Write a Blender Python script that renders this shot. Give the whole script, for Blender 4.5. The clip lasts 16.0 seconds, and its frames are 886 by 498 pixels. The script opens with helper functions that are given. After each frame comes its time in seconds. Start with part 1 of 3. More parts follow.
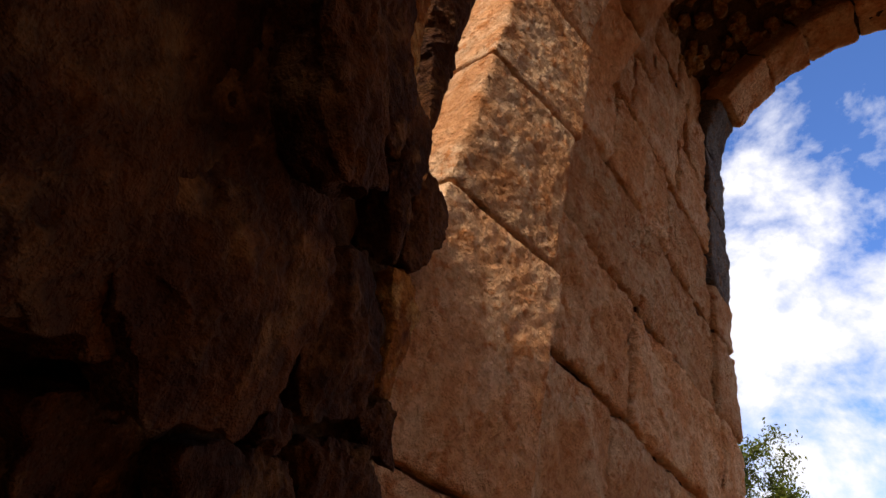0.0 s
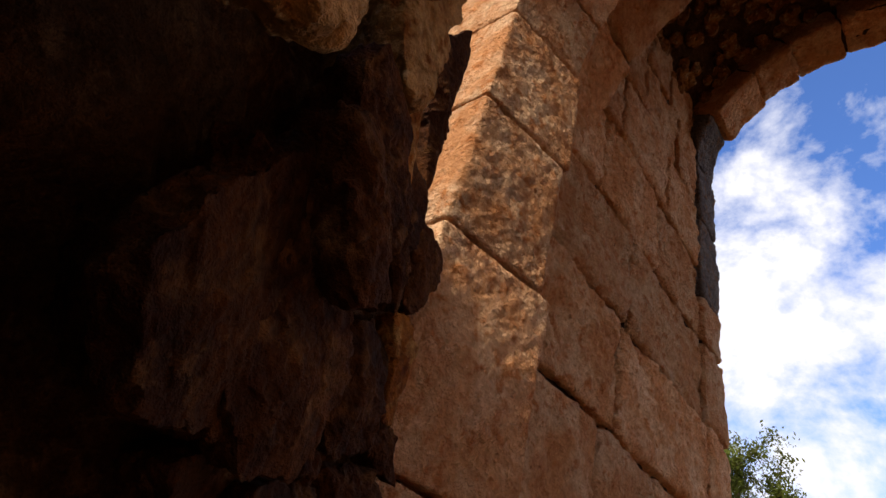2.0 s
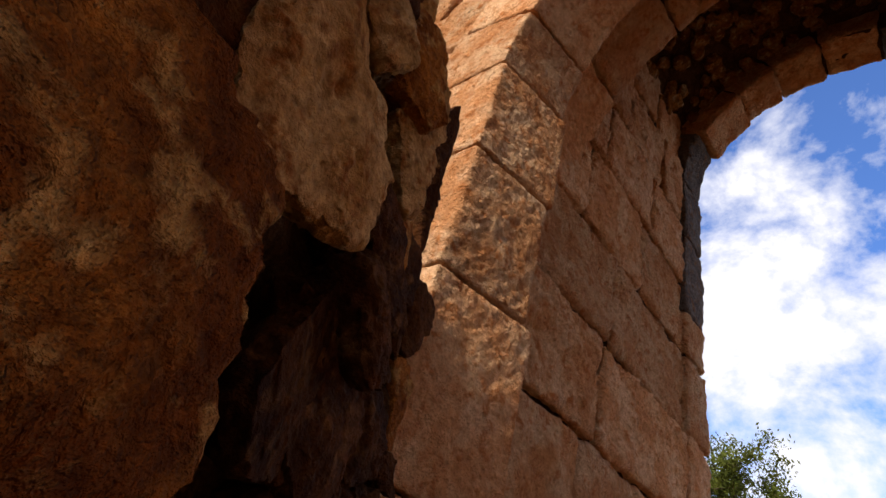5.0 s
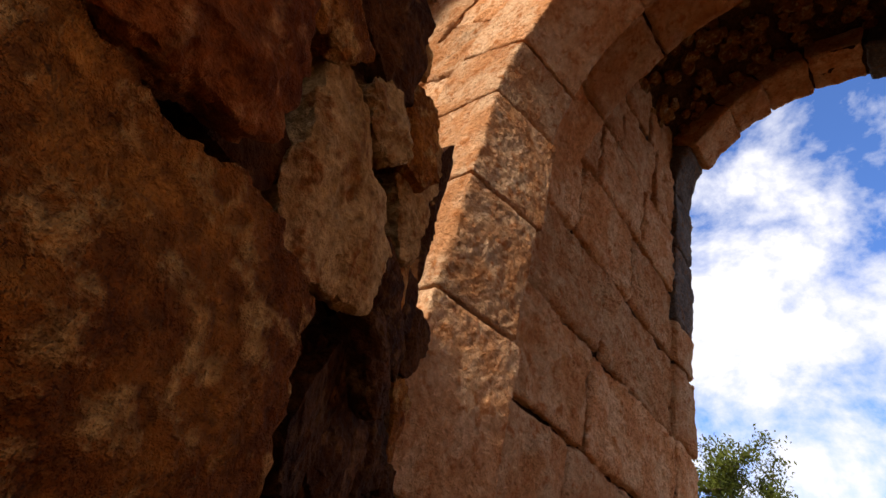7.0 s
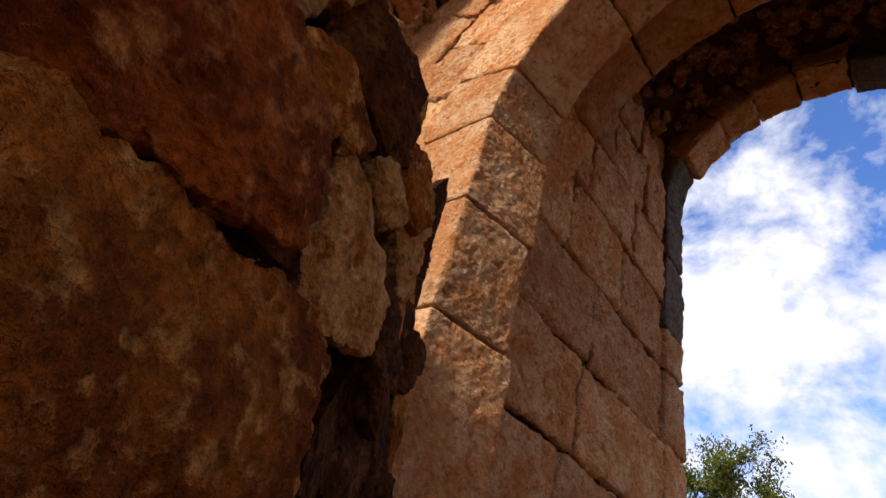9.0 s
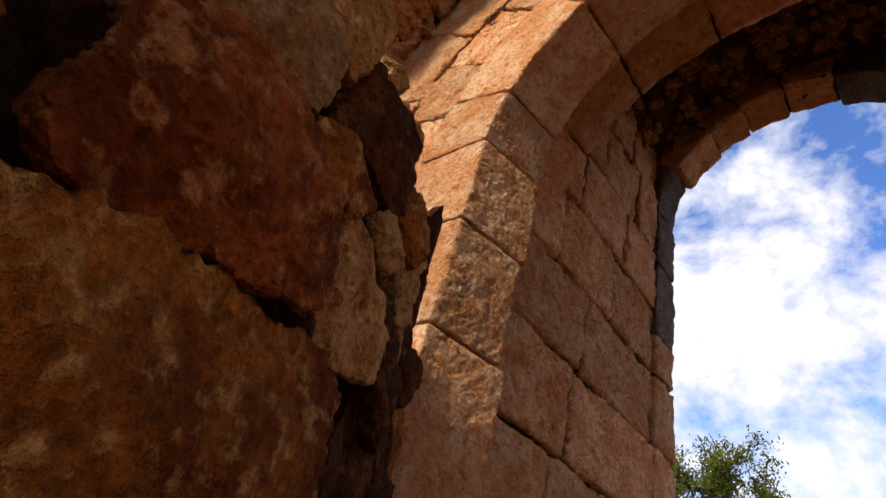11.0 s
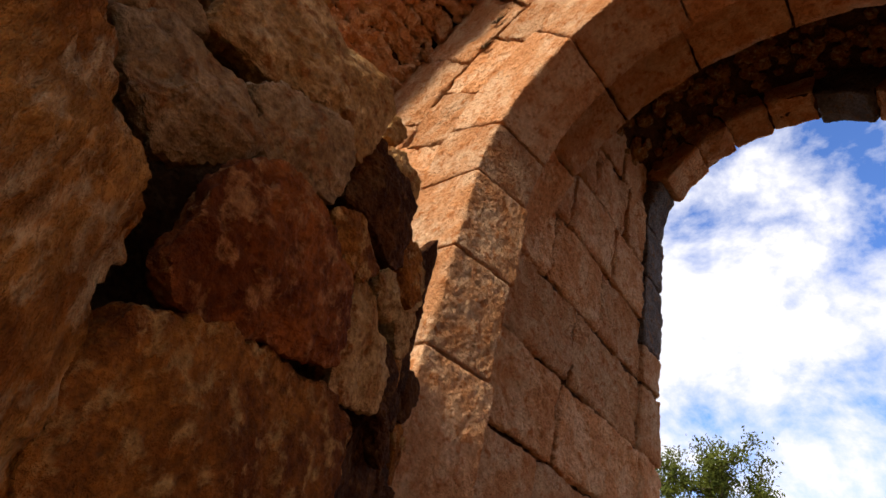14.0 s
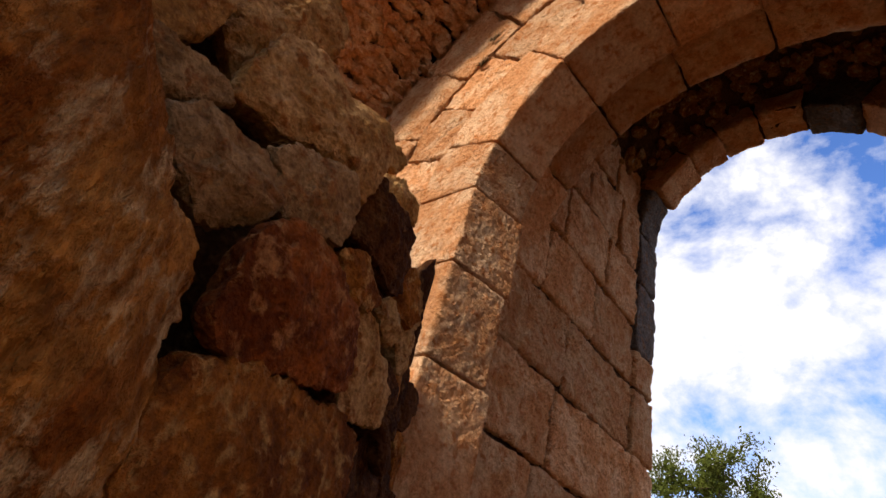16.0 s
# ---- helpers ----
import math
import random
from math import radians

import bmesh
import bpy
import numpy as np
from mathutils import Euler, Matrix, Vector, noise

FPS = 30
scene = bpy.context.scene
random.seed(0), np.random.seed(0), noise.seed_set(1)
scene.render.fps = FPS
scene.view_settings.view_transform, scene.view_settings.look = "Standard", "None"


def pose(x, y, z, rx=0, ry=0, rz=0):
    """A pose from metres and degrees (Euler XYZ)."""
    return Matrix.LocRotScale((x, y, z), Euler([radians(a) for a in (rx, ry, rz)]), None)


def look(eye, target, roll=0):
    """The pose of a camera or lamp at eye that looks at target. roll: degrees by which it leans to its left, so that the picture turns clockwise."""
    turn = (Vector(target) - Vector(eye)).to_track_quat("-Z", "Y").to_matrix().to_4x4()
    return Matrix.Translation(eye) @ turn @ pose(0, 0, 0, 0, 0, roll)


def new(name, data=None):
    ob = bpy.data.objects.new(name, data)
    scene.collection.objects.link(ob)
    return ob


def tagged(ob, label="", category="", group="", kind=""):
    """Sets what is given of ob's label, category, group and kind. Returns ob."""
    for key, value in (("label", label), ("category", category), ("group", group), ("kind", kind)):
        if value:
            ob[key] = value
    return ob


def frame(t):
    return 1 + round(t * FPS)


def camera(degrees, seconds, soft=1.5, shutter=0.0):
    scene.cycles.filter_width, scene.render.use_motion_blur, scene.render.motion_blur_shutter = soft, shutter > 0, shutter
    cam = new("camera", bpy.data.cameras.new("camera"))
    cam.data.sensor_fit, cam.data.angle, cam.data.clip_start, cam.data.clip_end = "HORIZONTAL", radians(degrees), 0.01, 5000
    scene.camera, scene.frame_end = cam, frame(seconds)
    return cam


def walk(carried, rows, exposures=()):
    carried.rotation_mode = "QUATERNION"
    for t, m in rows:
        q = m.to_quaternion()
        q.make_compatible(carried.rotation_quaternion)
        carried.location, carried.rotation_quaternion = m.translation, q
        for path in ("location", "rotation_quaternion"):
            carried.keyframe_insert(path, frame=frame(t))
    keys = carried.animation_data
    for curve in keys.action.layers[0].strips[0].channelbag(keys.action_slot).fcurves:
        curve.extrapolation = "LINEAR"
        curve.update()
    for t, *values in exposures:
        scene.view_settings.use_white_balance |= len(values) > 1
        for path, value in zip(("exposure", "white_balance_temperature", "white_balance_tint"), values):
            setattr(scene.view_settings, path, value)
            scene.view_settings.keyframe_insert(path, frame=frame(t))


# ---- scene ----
# ---- the camera: a slow slide back from the arch, close along a rubble wall ----
cam = camera(80.0, 16.0)
ROWS = [
    (0.00, 0.0014, -0.0009, 0.7483, 126.550, -14.426, 38.067),
    (0.50, 0.0225, -0.0231, 0.7461, 126.560, -14.457, 38.095),
    (1.00, 0.0437, -0.0453, 0.7439, 126.569, -14.482, 38.122),
    (1.50, 0.0650, -0.0673, 0.7415, 126.577, -14.502, 38.150),
    (2.00, 0.0864, -0.0893, 0.7392, 126.584, -14.518, 38.178),
    (2.50, 0.1079, -0.1112, 0.7367, 126.589, -14.529, 38.206),
    (3.00, 0.1295, -0.1330, 0.7343, 126.594, -14.535, 38.234),
    (3.50, 0.1512, -0.1548, 0.7317, 126.597, -14.538, 38.262),
    (4.00, 0.1730, -0.1766, 0.7292, 126.598, -14.538, 38.290),
    (5.25, 0.2278, -0.2307, 0.7226, 126.597, -14.523, 38.359),
    (6.50, 0.2831, -0.2848, 0.7157, 126.589, -14.494, 38.428),
    (7.00, 0.3053, -0.3064, 0.7129, 126.583, -14.479, 38.456),
    (7.50, 0.3276, -0.3280, 0.7101, 126.576, -14.463, 38.483),
    (8.00, 0.3499, -0.3496, 0.7073, 126.569, -14.445, 38.510),
    (8.50, 0.3724, -0.3712, 0.7044, 126.559, -14.427, 38.537),
    (9.00, 0.3948, -0.3929, 0.7014, 126.549, -14.409, 38.564),
    (10.25, 0.4512, -0.4472, 0.6940, 126.518, -14.364, 38.630),
    (11.50, 0.5077, -0.5018, 0.6865, 126.479, -14.323, 38.694),
    (12.00, 0.5304, -0.5238, 0.6835, 126.462, -14.309, 38.719),
    (12.50, 0.5531, -0.5459, 0.6804, 126.443, -14.297, 38.744),
    (13.00, 0.5759, -0.5680, 0.6773, 126.423, -14.287, 38.768),
    (13.50, 0.5986, -0.5902, 0.6743, 126.402, -14.280, 38.792),
    (14.00, 0.6214, -0.6126, 0.6712, 126.379, -14.275, 38.815),
    (14.50, 0.6441, -0.6350, 0.6681, 126.356, -14.274, 38.838),
    (15.00, 0.6669, -0.6575, 0.6650, 126.331, -14.275, 38.861),
    (15.50, 0.6897, -0.6802, 0.6619, 126.305, -14.281, 38.883),
    (16.00, 0.7124, -0.7030, 0.6588, 126.277, -14.291, 38.905),
]
walk(cam, [(t, pose(x, y, z, rx, ry, rz)) for t, x, y, z, rx, ry, rz in ROWS], [(0.0, 0.20, 7500, 13), (16.0, 0.20, 7500, 13)])

# ---- world, sun and exposure ----
SUN = Vector((-0.045, -0.84, 0.53)).normalized()
world = bpy.data.worlds.new("world")
scene.world = world
world.use_nodes = True
wn, wl = world.node_tree.nodes, world.node_tree.links
wn.clear()


def wnode(kind, **values):
    n = wn.new(kind)
    for key, value in values.items():
        n.inputs[key.replace("_", " ")].default_value = value
    return n


sky = wn.new("ShaderNodeTexSky")
sky.sky_type, sky.sun_disc = "NISHITA", False
sky.sun_elevation, sky.sun_rotation = math.asin(SUN.z), math.atan2(SUN.x, SUN.y)
sky.air_density, sky.dust_density, sky.ozone_density = 1.0, 0.3, 2.5
coord = wn.new("ShaderNodeTexCoord")
mapping = wn.new("ShaderNodeMapping")
mapping.inputs["Location"].default_value = (0.3, 0.17, 0.30)
mapping.inputs["Scale"].default_value = (1.0, 1.0, 1.25)
wl.new(coord.outputs["Generated"], mapping.inputs["Vector"])
puff = wnode("ShaderNodeTexNoise", Scale=5.0, Detail=10.0, Roughness=0.60, Distortion=0.15)
wl.new(mapping.outputs["Vector"], puff.inputs["Vector"])
# clouds gather low in the sky and thin out higher up
split = wn.new("ShaderNodeSeparateXYZ")
wl.new(coord.outputs["Generated"], split.inputs[0])
height = wn.new("ShaderNodeMapRange")
height.inputs["From Min"].default_value, height.inputs["From Max"].default_value = 0.56, 0.78
height.inputs["To Min"].default_value, height.inputs["To Max"].default_value = 0.10, -0.085
wl.new(split.outputs["Z"], height.inputs["Value"])
total = wn.new("ShaderNodeMath")
wl.new(puff.outputs["Fac"], total.inputs[0])
wl.new(height.outputs[0], total.inputs[1])
ramp = wn.new("ShaderNodeValToRGB")
ramp.color_ramp.elements[0].position, ramp.color_ramp.elements[0].color = 0.45, (0, 0, 0, 1)
ramp.color_ramp.elements[1].position, ramp.color_ramp.elements[1].color = 0.61, (1, 1, 1, 1)
wl.new(total.outputs[0], ramp.inputs["Fac"])
tint = wn.new("ShaderNodeMix")
tint.data_type, tint.blend_type = "RGBA", "MULTIPLY"
tint.inputs[0].default_value = 1.0
tint.inputs[7].default_value = (1.45, 2.3, 3.75, 1)
wl.new(sky.outputs[0], tint.inputs[6])
clouds = wn.new("ShaderNodeMix")
clouds.data_type = "RGBA"
clouds.inputs[7].default_value = (11.3, 12.4, 14.8, 1)
wl.new(ramp.outputs["Color"], clouds.inputs[0])
wl.new(tint.outputs[2], clouds.inputs[6])
back = wnode("ShaderNodeBackground", Strength=0.075)
wl.new(clouds.outputs[2], back.inputs["Color"])
wl.new(back.outputs[0], wn.new("ShaderNodeOutputWorld").inputs["Surface"])

sun = new("sun", bpy.data.lights.new("sun", "SUN"))
sun.data.energy, sun.data.angle, sun.data.color = 5.0, radians(10.0), (1.0, 0.95, 0.87)
sun.matrix_world = look(SUN * 30, (0, 0, 0))


# ---- materials ----
def stone_mat(name, light, dark, stain, grain=1.0, pits=0.5, relief=0.5, rough=0.9, streak=1.0, sand=0.8, speckle=0.45, dirt=0.5):
    """Weathered limestone: mottled colour at two scales, dark stains, pits and grain."""
    mat = bpy.data.materials.new(name)
    mat.use_nodes = True
    n, l = mat.node_tree.nodes, mat.node_tree.links
    bsdf = n["Principled BSDF"]
    bsdf.inputs["Roughness"].default_value = rough
    bsdf.inputs["Specular IOR Level"].default_value = 0.1
    geo = n.new("ShaderNodeNewGeometry")
    info = n.new("ShaderNodeObjectInfo")
    shift = n.new("ShaderNodeVectorMath")
    shift.operation = "MULTIPLY_ADD"
    shift.inputs[1].default_value = (1, 1, streak)
    wide = n.new("ShaderNodeCombineXYZ")
    for i in range(3):
        l.new(info.outputs["Random"], wide.inputs[i])
    l.new(geo.outputs["Position"], shift.inputs[0])
    l.new(wide.outputs[0], shift.inputs[2])

    def noise_tex(scale, detail, rough_, dist=0.0):
        t = n.new("ShaderNodeTexNoise")
        t.inputs["Scale"].default_value, t.inputs["Detail"].default_value = scale, detail
        t.inputs["Roughness"].default_value, t.inputs["Distortion"].default_value = rough_, dist
        l.new(shift.outputs[0], t.inputs["Vector"])
        return t

    def mix(fac, a, b, kind="MIX"):
        m = n.new("ShaderNodeMix")
        m.data_type, m.blend_type = "RGBA", kind
        for key, value in ((0, fac), (6, a), (7, b)):
            if hasattr(value, "is_linked"):
                l.new(value, m.inputs[key])
            else:
                m.inputs[key].default_value = value
        return m.outputs[2]

    def band(value, lo, hi):
        r = n.new("ShaderNodeMapRange")
        r.inputs["From Min"].default_value, r.inputs["From Max"].default_value = lo, hi
        l.new(value, r.inputs["Value"])
        return r.outputs[0]

    big = noise_tex(6.5 * grain, 5, 0.6, 0.4)
    mid = noise_tex(22 * grain, 6, 0.65, 0.2)
    fine = noise_tex(120 * grain, 4, 0.7)
    pit = noise_tex(46 * grain, 4, 0.72)
    hole = n.new("ShaderNodeTexVoronoi")
    hole.inputs["Scale"].default_value = 30 * grain
    l.new(shift.outputs[0], hole.inputs["Vector"])
    base = mix(band(big.outputs["Fac"], 0.42, 0.60), (*dark, 1), (*light, 1))
    base = mix(band(mid.outputs["Fac"], 0.52, 0.64), base, (*stain, 1))
    speck = band(fine.outputs["Fac"], 0.30, 0.70)
    base = mix(speckle, base, mix(speck, (0.45, 0.42, 0.40, 1), (1.35, 1.35, 1.35, 1)), "MULTIPLY")
    pitted = n.new("ShaderNodeMath")
    pitted.operation = "MULTIPLY"
    l.new(band(pit.outputs["Fac"], 0.30, 0.62), pitted.inputs[0])
    l.new(band(hole.outputs["Distance"], 0.06, 0.30), pitted.inputs[1])
    base = mix(1.0, base, mix(pitted.outputs[0], (dirt, dirt * 0.9, dirt * 0.82, 1), (1.06, 1.06, 1.06, 1)), "MULTIPLY")
    vary = n.new("ShaderNodeHueSaturation")
    v = n.new("ShaderNodeMapRange")
    v.inputs["To Min"].default_value, v.inputs["To Max"].default_value = 0.82, 1.16
    l.new(info.outputs["Random"], v.inputs["Value"])
    l.new(v.outputs[0], vary.inputs["Value"])
    l.new(base, vary.inputs["Color"])
    l.new(vary.outputs[0], bsdf.inputs["Base Color"])
    bump1 = n.new("ShaderNodeBump")
    bump1.inputs["Strength"].default_value, bump1.inputs["Distance"].default_value = relief, 0.03
    l.new(mid.outputs["Fac"], bump1.inputs["Height"])
    bump2 = n.new("ShaderNodeBump")
    bump2.inputs["Strength"].default_value, bump2.inputs["Distance"].default_value = pits, 0.035
    l.new(pitted.outputs[0], bump2.inputs["Height"])
    l.new(bump1.outputs[0], bump2.inputs["Normal"])
    bump3 = n.new("ShaderNodeBump")
    bump3.inputs["Strength"].default_value, bump3.inputs["Distance"].default_value = sand, 0.008
    l.new(fine.outputs["Fac"], bump3.inputs["Height"])
    l.new(bump2.outputs[0], bump3.inputs["Normal"])
    l.new(bump3.outputs[0], bsdf.inputs["Normal"])
    return mat


ASHLAR = stone_mat("ashlar_limestone", (0.76, 0.475, 0.275), (0.66, 0.31, 0.135), (0.56, 0.215, 0.075), 1.0, 0.6, 1.1, sand=0.4, speckle=0.10, dirt=0.78)
# limestone with the cool reflected skylight mixed into its base colour
ASHLAR_SKYLIT = stone_mat("grey_skylit_limestone", (0.24, 0.215, 0.205), (0.15, 0.13, 0.12), (0.26, 0.15, 0.09), 1.0, 0.6, 0.5)
RUBBLE = stone_mat("orange_rubble_limestone", (0.48, 0.175, 0.03), (0.22, 0.06, 0.008), (0.66, 0.36, 0.12), 1.3, 0.5, 0.9, sand=0.25)
RUBBLE_RED = stone_mat("red_rubble_limestone", (0.29, 0.082, 0.016), (0.13, 0.030, 0.005), (0.38, 0.17, 0.06), 1.3, 0.35, 0.55, sand=0.25)
RUBBLE_TAN = stone_mat("tan_rubble_limestone", (0.58, 0.355, 0.155), (0.36, 0.18, 0.055), (0.30, 0.11, 0.025), 1.3, 0.35, 0.5, sand=0.25)
RUBBLE_GREY = stone_mat("grey_rubble_limestone", (0.42, 0.27, 0.135), (0.26, 0.145, 0.06), (0.26, 0.11, 0.035), 1.3, 0.35, 0.55, sand=0.25)
RUBBLE_STREAK = stone_mat("streaked_rubble_limestone", (0.46, 0.205, 0.05), (0.25, 0.078, 0.013), (0.56, 0.38, 0.20), 1.3, 0.6, 0.6, 0.9, 0.45, 0.3)
# dark brown stone, its colour deepened further to stand in for shade
RUBBLE_DARK_SHADE = stone_mat("dark_brown_shade_rubble_limestone", (0.10, 0.032, 0.007), (0.045, 0.013, 0.003), (0.15, 0.065, 0.02), 1.3, 0.4, 0.6, sand=0.2)
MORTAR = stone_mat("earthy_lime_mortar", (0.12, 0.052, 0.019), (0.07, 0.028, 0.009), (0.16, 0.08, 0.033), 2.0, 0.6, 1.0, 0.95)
GROUND = stone_mat("dry_earth", (0.27, 0.135, 0.052), (0.20, 0.092, 0.033), (0.32, 0.18, 0.08), 0.6, 0.5, 0.8, 0.95)


def plain_mat(name, a, b, scale, rough=0.7):
    mat = bpy.data.materials.new(name)
    mat.use_nodes = True
    n, l = mat.node_tree.nodes, mat.node_tree.links
    t = n.new("ShaderNodeTexNoise")
    t.inputs["Scale"].default_value = scale
    m = n.new("ShaderNodeMix")
    m.data_type = "RGBA"
    m.inputs[6].default_value, m.inputs[7].default_value = (*a, 1), (*b, 1)
    geo = n.new("ShaderNodeNewGeometry")
    l.new(geo.outputs["Position"], t.inputs["Vector"])
    l.new(t.outputs["Fac"], m.inputs[0])
    l.new(m.outputs[2], n["Principled BSDF"].inputs["Base Color"])
    n["Principled BSDF"].inputs["Roughness"].default_value = rough
    n["Principled BSDF"].inputs["Specular IOR Level"].default_value = 0.12
    return mat


LEAF = plain_mat("olive_green_leaf", (0.035, 0.055, 0.006), (0.11, 0.12, 0.018), 2.0, 0.7)
BARK = plain_mat("grey_brown_bark", (0.10, 0.07, 0.05), (0.18, 0.14, 0.10), 9.0, 0.9)


# ---- building helpers ----
def mesh_object(name, verts, faces, mat, parent=None, label="", smooth=True):
    me = bpy.data.meshes.new(name)
    me.from_pydata([tuple(v) for v in verts], [], faces)
    me.materials.append(mat)
    me.polygons.foreach_set("use_smooth", [smooth] * len(me.polygons))
    me.update()
    ob = new(name, me)
    if parent:
        ob.parent = parent
    if label:
        tagged(ob, label)
    return ob


def fbm(p, octaves=4, gain=0.5):
    total, amp = 0.0, 1.0
    for _ in range(octaves):
        total += amp * noise.noise(p)
        p = p * 2.03
        amp *= gain
    return total


def rock_grid(dims, cell):
    """The skin of a box of that size, as a grid: points with their corner at the origin, and faces."""
    n = [max(2, int(round(d / cell))) for d in dims]
    index, points, faces = {}, [], []

    def vert(ijk):
        if ijk not in index:
            index[ijk] = len(points)
            points.append(tuple(dims[a] * ijk[a] / n[a] for a in range(3)))
        return index[ijk]

    for axis in range(3):
        b, c = (axis + 1) % 3, (axis + 2) % 3
        for end in (0, n[axis]):
            for i in range(n[b]):
                for j in range(n[c]):
                    quad = []
                    for di, dj in ((0, 0), (1, 0), (1, 1), (0, 1)):
                        k = [0, 0, 0]
                        k[axis], k[b], k[c] = end, i + di, j + dj
                        quad.append(vert(tuple(k)))
                    faces.append(quad if end else quad[::-1])
    return points, faces


def rock_box(dims, place, cell, bevel, amp, seed, freq=5.0):
    """A hewn block: box skin with worn edges and an uneven face, put in place by a function of its three lengths."""
    points, faces = rock_grid(dims, cell)
    half = Vector(dims) / 2
    shift = Vector((seed * 3.7, seed * 1.3, seed * 2.1))
    out = []
    for p in points:
        q = Vector(p) - half
        worn = bevel * (1.0 + 0.9 * noise.noise(q * 6 + shift) + 2.2 * max(0.0, noise.noise(q * 9 + shift * 1.7) - 0.25))
        inner = Vector([max(-h + worn, min(h - worn, a)) for a, h in zip(q, half)])
        away = q - inner
        if away.length > 1e-6:
            away = away.normalized()
            q = inner + worn * away
        else:
            away = Vector((0, 0, 1))
        rough = fbm(q * freq + shift, 4, 0.55) - 0.5 * abs(noise.noise(q * 14 + shift)) + 0.32 * noise.noise(q * 36 + shift) + 0.16 * noise.noise(q * 80 + shift)
        peck = abs(noise.noise(q * 40 + shift)) + 0.5 * abs(noise.noise(q * 85 + shift)) + 0.6 * noise.noise(q * 18 + shift)
        q = q + away * (amp * rough - 0.0048 * peck)
        out.append(place(q + half))
    return out, faces


def straight(x, y, z, splay=0.0):
    return lambda p: (x + p.x + splay * p.y, y + p.y, z + p.z)


def curved(cx, zc, r0, a0, y0, splay=0.0):
    """Along an arch: first length round the arch (at its inner radius) from angle a0 downwards, second in depth, third outwards."""
    def f(p):
        a = a0 - p.x / r0
        r = r0 + p.z - splay * p.y
        return (cx + r * math.cos(a), y0 + p.y, zc + r * math.sin(a))
    return f


def arch_band(name, cx, zc, r0, r1, y0, y1, mat, seed, amp=0.02, a0=180.0, a1=0.0, legs=True, steps=72):
    """A solid band along an arch with straight legs to the ground."""
    path = []
    if legs:
        path += [(180.0, -zc + zc * i / 12) for i in range(12)]
    path += [(a0 + (a1 - a0) * i / steps, 0.0) for i in range(steps + 1)]
    if legs:
        path += [(0.0, -zc * (i + 1) / 12) for i in range(12)]
    ny, nr = max(2, int((y1 - y0) / 0.06)), max(2, int((r1 - r0) / 0.12))
    ring = [(r0, y0 + (y1 - y0) * i / ny) for i in range(ny)] + [(r0 + (r1 - r0) * i / nr, y1) for i in range(nr)] \
        + [(r1, y1 + (y0 - y1) * i / ny) for i in range(ny)] + [(r1 + (r0 - r1) * i / nr, y0) for i in range(nr)]
    verts, faces = [], []
    for a, dz in path:
        a = radians(a)
        for r, y in ring:
            p = Vector((cx + r * math.cos(a), y, zc + dz + r * math.sin(a)))
            d = amp * fbm(p * 6 + Vector((seed, 0, 0)), 4, 0.6)
            p += Vector((math.cos(a) * d, d * 0.5, math.sin(a) * d))
            verts.append(p)
    m = len(ring)
    for i in range(len(path) - 1):
        for j in range(m):
            k = (j + 1) % m
            faces.append((i * m + j, (i + 1) * m + j, (i + 1) * m + k, i * m + k))
    faces += [tuple(range(m))[::-1], tuple((len(path) - 1) * m + j for j in range(m))][::1]
    return tagged(mesh_object(name, verts, faces, mat), kind="structure")


# ---- ground ----
gv, gf = [], []
rings = [0.0, 0.5, 1, 1.5, 2, 3, 4, 6, 9, 14, 22, 40, 90, 250, 800, 2500]
for i, r in enumerate(rings):
    for j in range(48):
        a = 2 * math.pi * j / 48
        p = Vector((r * math.cos(a), r * math.sin(a), 0))
        p.z = (0.03 * fbm(p * 0.7) - 0.03) if r < 50 else -0.1
        gv.append(p)
for i in range(len(rings) - 1):
    for j in range(48):
        k = (j + 1) % 48
        gf.append((i * 48 + j, (i + 1) * 48 + j, (i + 1) * 48 + k, i * 48 + k))
tagged(mesh_object("ground", gv, gf, GROUND), "dry trodden earth with pale dust and small stones", "ground", kind="structure")

# ---- the near arch: a wall of hewn limestone with a sunlit front and a shaded reveal ----
NX, NZ, NR, NY0, NY1 = 0.45, 2.18, 1.0, 0.45, 0.76
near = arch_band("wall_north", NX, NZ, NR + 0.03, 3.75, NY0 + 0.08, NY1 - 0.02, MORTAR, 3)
tagged(near, "front wall of hewn golden limestone blocks pierced by an arch", "wall")
SPLAY = 0.17
COURSES = [0.0, 0.46, 0.92, 1.41, 1.83, 2.24]
seed = 10


def hewn(name, dims, place, parent, mat=ASHLAR, cell=0.02, bevel=0.009, amp=0.015, label=""):
    global seed
    seed += 1
    v, f = rock_box(dims, place, cell, bevel, amp, seed)
    return mesh_object(name, v, f, mat, parent, label)


LAYERS = [(NR, 0.355), (NR + 0.36, 0.36), (NR + 0.726, 0.68)]
for c in range(5):
    z0, z1 = COURSES[c], COURSES[c + 1]
    for k, (r, w) in enumerate(LAYERS):
        fine = 0.0065 if (k == 0 and c >= 2) else 0.03
        dz = (0.0, 0.13, -0.1)[k]
        deep = NY1 - NY0 + (0.02, -0.03, 0.03, 0.0, 0.02)[c] * (k == 0)
        hewn("ashlar_block", (w, deep, z1 - z0 - 0.004), straight(NX - r - w, NY0 + (0, 0.012, 0.006)[k], max(0, z0 + dz * (c > 0)), SPLAY * (k == 0)), near, cell=fine, bevel=0.013, amp=0.003 if k == 0 else 0.016)
        hewn("ashlar_block", (w, NY1 - NY0, z1 - z0 - 0.006), straight(NX + r, NY0, z0), near, cell=0.05)
